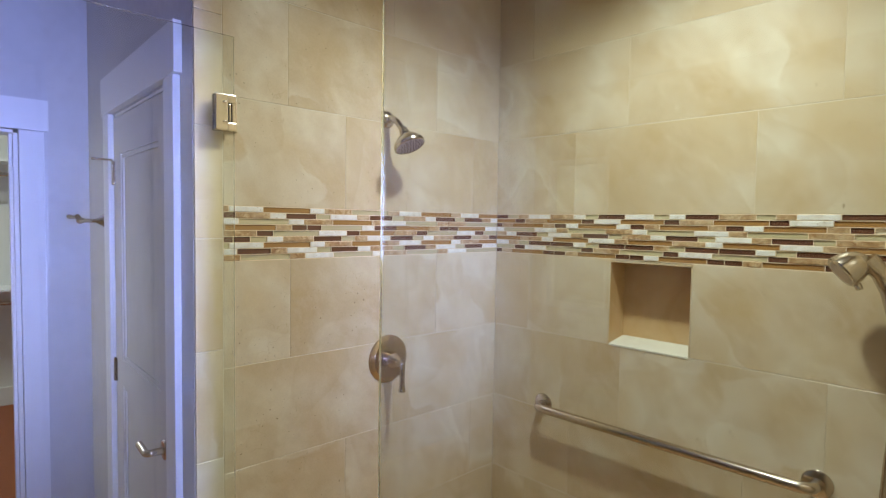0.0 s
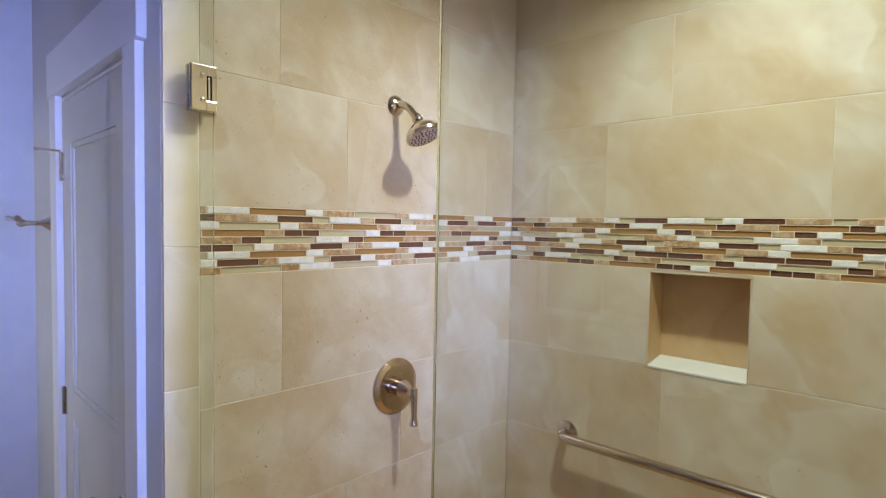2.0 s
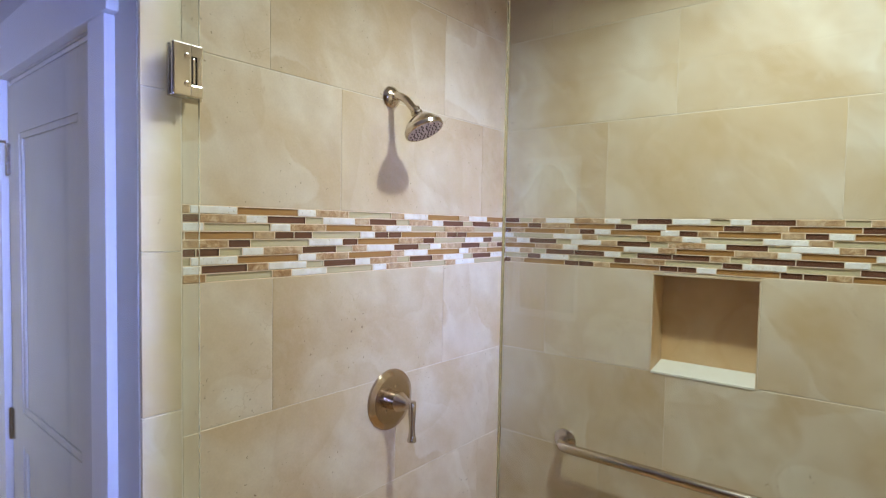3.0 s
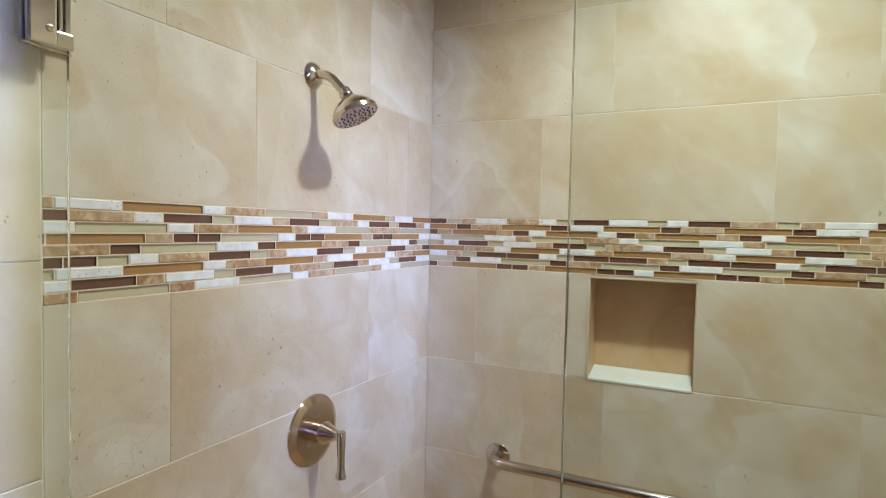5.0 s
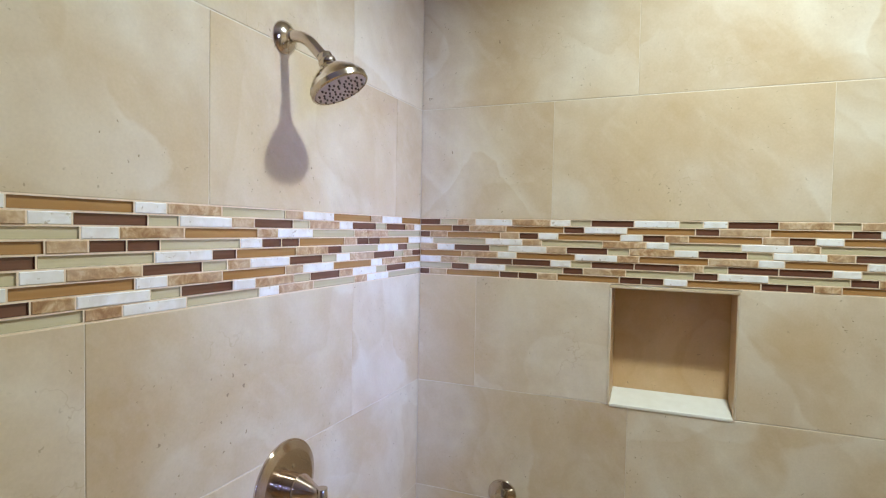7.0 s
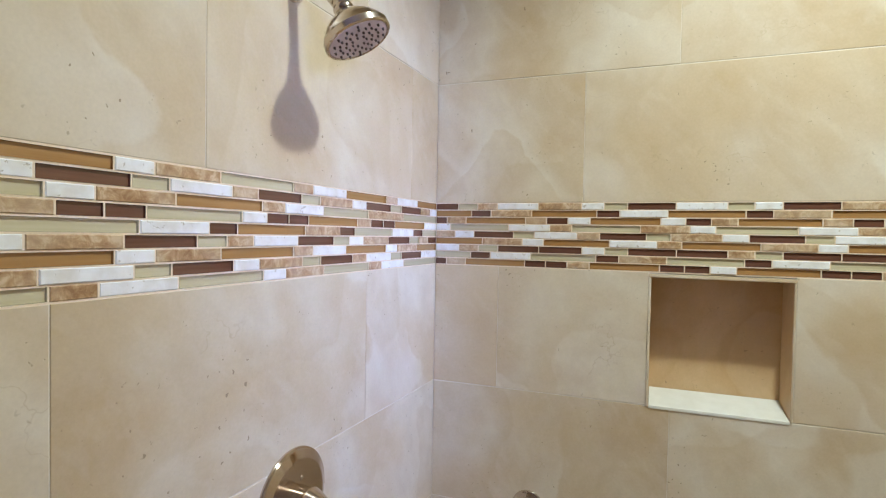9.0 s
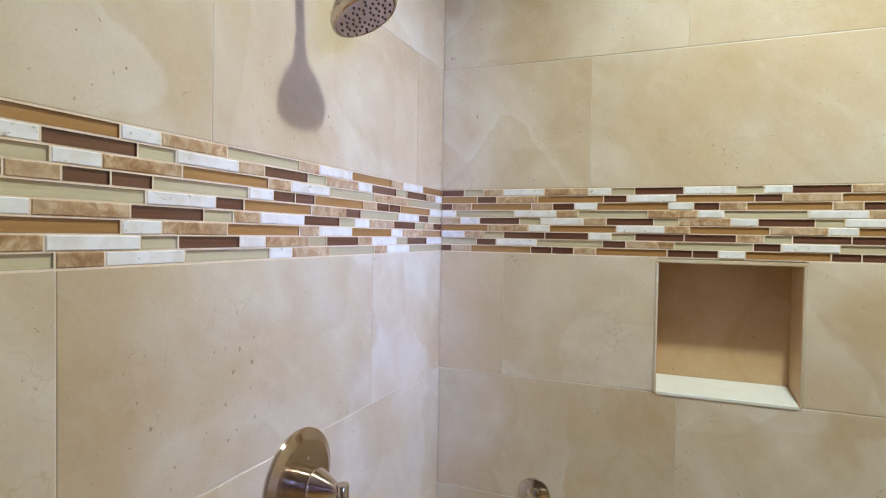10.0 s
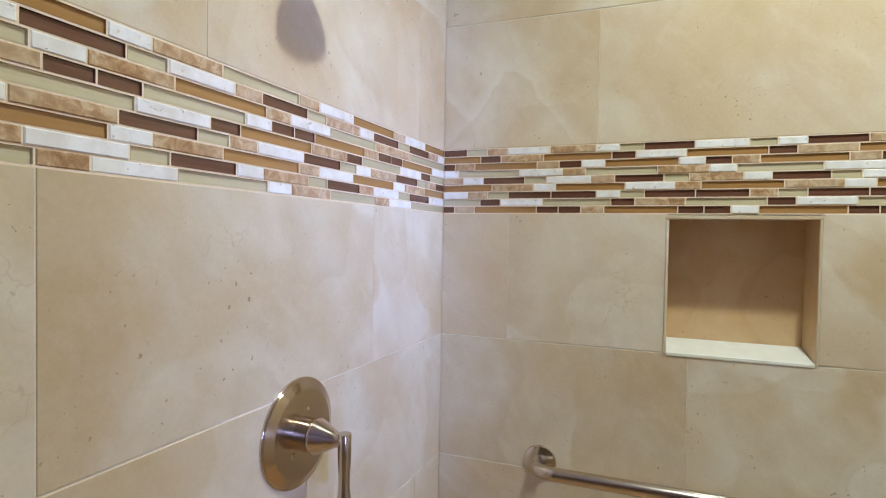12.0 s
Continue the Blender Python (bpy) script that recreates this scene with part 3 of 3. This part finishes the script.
def grab_bar():
    bar = empty("grab_bar", (0.0, -0.73, 0.942), "long brushed nickel grab bar on the tiled wall", "grab bar")
    ya, yb, z, off = -0.258, -1.168, 0.945, -0.062
    bm = bmesh.new()
    first = bend((-0.004, ya, z), (off, ya, z), (off, -0.7, z), 0.045, 12)
    second = bend((off, -0.7, z), (off, yb, z), (-0.004, yb, z), 0.045, 12)
    tube(bm, first + second[1:], 0.0160, 24)
    part("rail", bm, NICKEL, bar, smooth=True)
    for y in (ya, yb):
        bm = bmesh.new()
        lathe(bm, [(0, 0.0), (0.0385, 0.0), (0.0395, 0.002), (0.038, 0.0055), (0.030, 0.009), (0.0175, 0.0105), (0.0165, 0.013), (0, 0.013)], pose(0.0, y, z, 0, -90, 0))
        part("flange", bm, NICKEL, bar, smooth=True)


grab_bar()


def hand_shower():
    """A hand shower in its holder on a slide bar."""
    rail = empty("slide_bar", (0.0, -1.332, 0.70), "brushed nickel slide bar for the hand shower", "slide bar")
    bm = bmesh.new()
    tube(bm, [(-0.055, -1.332, 0.66), (-0.055, -1.332, 1.46)], 0.011, 20)
    part("rail", bm, NICKEL, rail, smooth=True)
    for z in (0.70, 1.42):
        bm = bmesh.new()
        lathe(bm, [(0, 0.0), (0.024, 0.0), (0.025, 0.003), (0.018, 0.012), (0.013, 0.02), (0.013, 0.05), (0.016, 0.058), (0, 0.066)], pose(0.0, -1.332, z, 0, -90, 0), 28)
        part("bracket", bm, NICKEL, rail, smooth=True)
    bm = bmesh.new()
    box(bm, (-0.092, -1.349, 1.335), (-0.04, -1.315, 1.385), 0.008, 3)
    part("holder", bm, NICKEL, rail)
    shower = empty("hand_shower", (-0.09, -1.327, 1.36), "brushed nickel hand shower held on the slide bar", "hand shower")
    bm = bmesh.new()
    tube(bm, [(-0.082, -1.335, 1.315), (-0.084, -1.331, 1.36), (-0.088, -1.322, 1.44), (-0.092, -1.309, 1.500), (-0.097, -1.292, 1.545), (-0.106, -1.263, 1.578)], [0.012, 0.0145, 0.0165, 0.018, 0.021, 0.027], 20)
    part("handle", bm, NICKEL, shower, smooth=True)
    axis = Vector((-0.42, 0.66, -0.62)).normalized()
    m = Matrix.Translation((-0.128, -1.219, 1.545)) @ axis.to_track_quat("Z", "Y").to_matrix().to_4x4()
    bm = bmesh.new()
    lathe(bm, [(0, -0.066), (0.012, -0.064), (0.024, -0.056), (0.034, -0.042), (0.0405, -0.024), (0.043, -0.008), (0.0435, 0.0), (0.041, 0.004), (0, 0.004)], m, 36)
    part("spray_head", bm, NICKEL, shower, smooth=True)
    bm = bmesh.new()
    lathe(bm, [(0, 0.0055), (0.030, 0.005), (0.036, 0.0035), (0, 0.0035)], m, 32)
    part("spray_plate", bm, FACE_PLATE, shower)
    bm = bmesh.new()
    tube(bm, [(-0.120, -1.249, 1.520), (-0.124, -1.255, 1.505)], 0.008, 14)
    part("spray_lever", bm, NICKEL, shower, smooth=True)
    hose = empty("shower_hose", (-0.08, -1.327, 1.0), "brushed nickel flexible shower hose", "shower hose")
    bm = bmesh.new()
    pts = [(-0.082, -1.335, 1.314), (-0.082, -1.333, 1.24), (-0.084, -1.319, 1.05), (-0.084, -1.315, 0.80), (-0.080, -1.342, 0.58), (-0.072, -1.372, 0.55), (-0.058, -1.392, 0.62), (-0.03, -1.397, 0.70), (-0.001, -1.397, 0.72)]
    smooth_pts = []
    for i in range(len(pts) - 1):
        p0, p1, p2, p3 = (Vector(pts[max(0, min(len(pts) - 1, i + k))]) for k in (-1, 0, 1, 2))
        for s in (k / 14 for k in range(14)):
            smooth_pts.append(0.5 * (2 * p1 + (p2 - p0) * s + (2 * p0 - 5 * p1 + 4 * p2 - p3) * s * s + (3 * p1 - p0 - 3 * p2 + p3) * s ** 3))
    tube(bm, smooth_pts, [0.0075 if k % 2 else 0.0066 for k in range(len(smooth_pts))], 14)
    part("hose", bm, NICKEL, hose, smooth=True)


hand_shower()

lamp_trim = empty("recessed_light", (*LAMP, CEIL), "white recessed ceiling downlight", "ceiling light")
bm = bmesh.new()
lathe(bm, [(0.085, -0.001), (0.105, -0.001), (0.105, -0.040), (0.101, -0.044), (0.086, -0.042), (0.085, -0.038), (0.085, -0.001)], Matrix.Translation((*LAMP, CEIL)), 40)
part("baffle", bm, WHITE, lamp_trim, smooth=True)

# ---- niche ----
ya, yb, za, zb = NICHE
DEPTH = 0.106
niche = empty("niche", (0.0, (ya + yb) / 2, za), "recessed tiled niche, its warm shade put into the tile colour", "wall niche")
niche["kind"] = "structure"
block("back_tile", (DEPTH, ya - 0.004, za - 0.004), (DEPTH + 0.010, yb + 0.004, zb + 0.003), NICHE_TILE, niche)
block("side_tile", (0.0005, ya - 0.0035, za - 0.003), (DEPTH - 0.001, ya, zb + 0.002), NICHE_TILE, niche)
block("side_tile", (0.0005, yb, za - 0.003), (DEPTH - 0.001, yb + 0.0035, zb + 0.002), NICHE_TILE, niche)
block("top_tile", (0.0005, ya + 0.001, zb - 0.001), (DEPTH - 0.001, yb - 0.001, zb + 0.0025), NICHE_TILE, niche)
bm = bmesh.new()
box(bm, (-0.0025, ya + 0.0005, za - 0.0035), (DEPTH - 0.001, yb - 0.0005, za + 0.004), 0.0015)
for v in bm.verts:
    if v.co.z > za:
        v.co.z += 0.016 * max(v.co.x, 0.0) / DEPTH
part("sill", bm, SILL, niche, "glossy pale tile sill")
for y0, y1 in ((ya - 0.0045, ya - 0.0005), (yb + 0.0005, yb + 0.006)):
    block("edge_strip", (-0.003, y0, za + 0.001), (0.0035, y1, zb - 0.004), TILE, niche, bevel=0.0015)
block("edge_strip", (-0.0025, ya - 0.006, zb - 0.003), (0.0035, yb + 0.006, zb + 0.005), TILE, niche, bevel=0.0015)


# ---- tiles ----
JOINT = 0.0022


def slab(width, height, depth=0.0085, bevel=0.0008):
    """A tile face down its own y: front at y = 0, centre at the origin."""
    bm = bmesh.new()
    w, h, b = width / 2, height / 2, bevel
    front = [bm.verts.new((sx * (w - b), 0.0, sz * (h - b))) for sx, sz in ((-1, -1), (1, -1), (1, 1), (-1, 1))]
    rim = [bm.verts.new((sx * w, b, sz * h)) for sx, sz in ((-1, -1), (1, -1), (1, 1), (-1, 1))]
    back = [bm.verts.new((sx * w, depth, sz * h)) for sx, sz in ((-1, -1), (1, -1), (1, 1), (-1, 1))]
    bm.faces.new(front)
    for a, c in ((front, rim), (rim, back)):
        for i in range(4):
            j = (i + 1) % 4
            bm.faces.new((a[i], c[i], c[j], a[j]))
    return bm


def pocket(width, height, depth=0.0030, lip=0.0004):
    """A glass chip: its coloured back lies behind the clear thickness of its edges."""
    bm = bmesh.new()
    w, h = width / 2, height / 2
    rim = [bm.verts.new((sx * w, 0.0, sz * h)) for sx, sz in ((-1, -1), (1, -1), (1, 1), (-1, 1))]
    inner = [bm.verts.new((sx * (w - lip), depth, sz * (h - lip))) for sx, sz in ((-1, -1), (1, -1), (1, 1), (-1, 1))]
    bm.faces.new(inner)
    for i in range(4):
        j = (i + 1) % 4
        bm.faces.new((rim[i], inner[i], inner[j], rim[j]))
    return bm


MESHES = {}


def shared(kind, width, height, mat, build):
    key = (kind, round(width, 4), round(height, 4), mat.name)
    if key not in MESHES:
        MESHES[key] = mesh_from(kind, build(width, height), mat)
    return MESHES[key]


def on_north(s, z, proud=0.0):
    return pose(-s, -proud, z)


def on_east(s, z, proud=0.0):
    return pose(-proud, -s, z, 0, 0, -90)


def place(name, mesh, parent, m):
    ob = new(name, mesh)
    ob.parent = parent
    ob.matrix_basis = m
    return ob


def course(parent, on, z0, z1, cuts, holes=()):
    """One row of wall tiles between cuts, measured from the corner."""
    for a, b in zip(cuts, cuts[1:]):
        if b - a < 0.012 or any(h0 < (a + b) / 2 < h1 for h0, h1 in holes):
            continue
        w, h = b - a - 0.0009, z1 - z0 - JOINT
        place("tile", shared("tile", w, h, TILE, slab), parent, on((a + b) / 2, (z0 + z1) / 2, random.uniform(0, 0.0006)))


def cuts_from(first, end, step=0.608):
    cuts, s = [0.0], first
    while s < end - 0.01:
        cuts.append(s)
        s += step
    return cuts + [end]


N_END, E_END = 1.157, -Y_SOUTH + 0.004
north_first = {-1: 0.344, -2: 0.548, -3: 0.143, -4: 0.344, -5: 0.548, 0: 0.149, 1: 0.353, 2: 0.557, 3: 0.149}
east_first = {-1: 0.170, -2: 0.573, -3: 0.372, -4: 0.170, -5: 0.573, 0: 0.3725, 1: 0.5755, 2: 0.170, 3: 0.3725}
for k in range(-5, 4):
    low = BAND_LOW + k * COURSE if k < 0 else BAND_HIGH + k * COURSE
    high = min(low + COURSE, CEIL)
    course(wall_north, on_north, low, high, cuts_from(north_first[k], N_END))
    if k == -1:
        course(wall_east, on_east, low, high, [0.0, 0.170, -NICHE[1] - 0.006], ())
        course(wall_east, on_east, low, high, [-NICHE[0] + 0.005, 1.398, E_END], ())
    else:
        course(wall_east, on_east, low, high, cuts_from(east_first[k], E_END))


def grout_bed(parent, on, areas):
    bm = bmesh.new()
    for s0, s1, z0, z1 in areas:
        m = on((s0 + s1) / 2, (z0 + z1) / 2)
        size = m.to_3x3() @ Vector((s1 - s0, 0.0075, z1 - z0))
        bmesh.ops.create_cube(bm, size=1.0, matrix=Matrix.LocRotScale(m @ Vector((0, 0.0008 + 0.00375, 0)), None, [abs(v) for v in size]))
    part("grout_bed", bm, GROUT, parent)


grout_bed(wall_north, on_north, [(0.0, -X_WEST - 0.004, 0.0, BAND_LOW), (N_END, -X_WEST - 0.004, BAND_LOW, BAND_HIGH), (0.0, -X_WEST - 0.004, BAND_HIGH, CEIL)])
grout_bed(wall_east, on_east, [(0.0, E_END, 0.0, NICHE[2] - 0.004), (0.0, -NICHE[1] - 0.004, NICHE[2] - 0.004, BAND_LOW), (-NICHE[0] + 0.004, E_END, NICHE[2] - 0.004, BAND_LOW), (0.0, E_END, BAND_HIGH, CEIL)])
strip_edges = [0.0, 0.055, 0.362, 0.669, 0.976, 1.286, 1.600, 1.907, 2.214, 2.521, CEIL]
for a, b in zip(strip_edges, strip_edges[1:]):
    place("tile", shared("tile", -X_WEST - N_END - 0.003, b - a - 0.002, TILE, slab), wall_north, on_north((N_END - X_WEST) / 2 + 0.0005, (a + b) / 2, 0.002))


# ---- mosaic band: rows of short, middle and long chips, from the corner outwards ----
LENGTHS = {"S": 0.0514, "M": 0.1028, "L": 0.1542}
NORTH_ROWS = (
    (0.1135, "LA MW ST LA MW ST LO MT SW LA MW ST"),
    (0.0410, "MW ST MD SO MD SW MT SO MD ST MW SO MD SW MT SD"),
    (0.1860, "LO MT ST LO MW ST LA MT SW LO MW SO"),
    (0.0730, "SW LA SD SD ST LA SD SD SW LO SD SD ST LA SO"),
    (0.0820, "LO SD MW LO SD MT LA SD MW LO SD MT SO"),
    (0.0500, "MD ST SO MD MT SW SO MD MW ST SO MD MT SW SO SD SD"),
    (0.1125, "LA MT SW LA MW ST LA MT SW LA MW SO"),
    (0.0890, "SW MD SO MW ST MD SO MT SW MD SO MW ST MD SW"),
    (0.1820, "LO MW ST LO MT SW LO MW ST LO MT SO"),
)
EAST_ROWS = (
    (0.0615, "MD SO ST MW MT SW SO MD MW SO SW MD MT SO ST MW MD"),
    (0.0965, "LA SD MT LA SD MW LA SD MT LA SD MW LA"),
    (0.0305, "SD ST LA ST SD SW LA SW SD ST LA ST SD SW LA ST SD"),
    (0.0395, "MW LO MW ST LO MT SW LO MW ST LO MT LO"),
    (0.0525, "MT SW MD SO MW ST MD SO MT SW MD SO MW ST MD SO MT"),
    (0.1265, "LA MT SW LA MW ST LA MT SW LA MW ST LA"),
    (0.0645, "MW ST SO MD MD SW SO MD MD ST SO MD MD SW SO MD MD"),
    (0.0965, "LO SD MW LO SD MT LO SD MW LO SD MT LO"),
    (0.0305, "SD ST LA SD SD ST LA SD SD SW LA SD SD ST LA SD SD"),
)
PITCH = (BAND_HIGH - BAND_LOW) / 9


def mosaic(parent, on, rows, end):
    bars = bmesh.new()

    def bar(s0, s1, z0, z1):
        lo = on((s0 + s1) / 2, (z0 + z1) / 2)
        c = lo @ Vector((0, 0.0036, 0))
        size = lo.to_3x3() @ Vector((s1 - s0, 0.0064, z1 - z0))
        bmesh.ops.create_cube(bars, size=1.0, matrix=Matrix.LocRotScale(c, None, [abs(v) for v in size]))

    gap = 0.0026
    for i, (first, row) in enumerate(rows):
        z = BAND_HIGH - (i + 0.5) * PITCH
        s = 0.0
        for k, code in enumerate(row.split()):
            length = first if k == 0 else LENGTHS[code[0]]
            stop = min(s + length, end)
            w, h = stop - s - gap, PITCH - gap
            if w > 0.004:
                mat = CHIPS[code[1]]
                if code[1] in "ADO":
                    place("glass_chip", shared("glass_chip", w, h, mat, pocket), parent, on((s + stop) / 2, z))
                else:
                    m = on((s + stop) / 2, z, random.uniform(0.0004, 0.0014)) @ pose(0, 0, 0, random.uniform(-1.2, 1.2), random.uniform(-0.25, 0.25), random.uniform(-0.3, 0.3))
                    place("stone_chip", shared("stone_chip", w + 0.0006, h + 0.0008, mat, lambda a, b: slab(a, b, 0.0075, 0.0011)), parent, m)
                bar(stop - gap / 2, min(stop + gap / 2, end), z - h / 2, z + h / 2)
            s = stop
            if s >= end - 0.002:
                break
    for i in range(10):
        z = BAND_HIGH - i * PITCH
        bar(0.0, end, z - gap / 2, z + gap / 2)
    grout = part("grout", bars, MOSAIC_GROUT, parent)
    grout["kind"] = "stuff"


mosaic(wall_north, on_north, NORTH_ROWS, N_END)
mosaic(wall_east, on_east, EAST_ROWS, E_END)

# ---- the corner stands two degrees wider than square: all that hangs on the east wall turns with it ----
CORNER = pose(0, 0, 0, 0, 0, 2.04)
for name in ("wall_east", "niche", "grab_bar", "slide_bar", "hand_shower", "shower_hose"):
    bpy.data.objects[name].matrix_world = CORNER @ bpy.data.objects[name].matrix_world
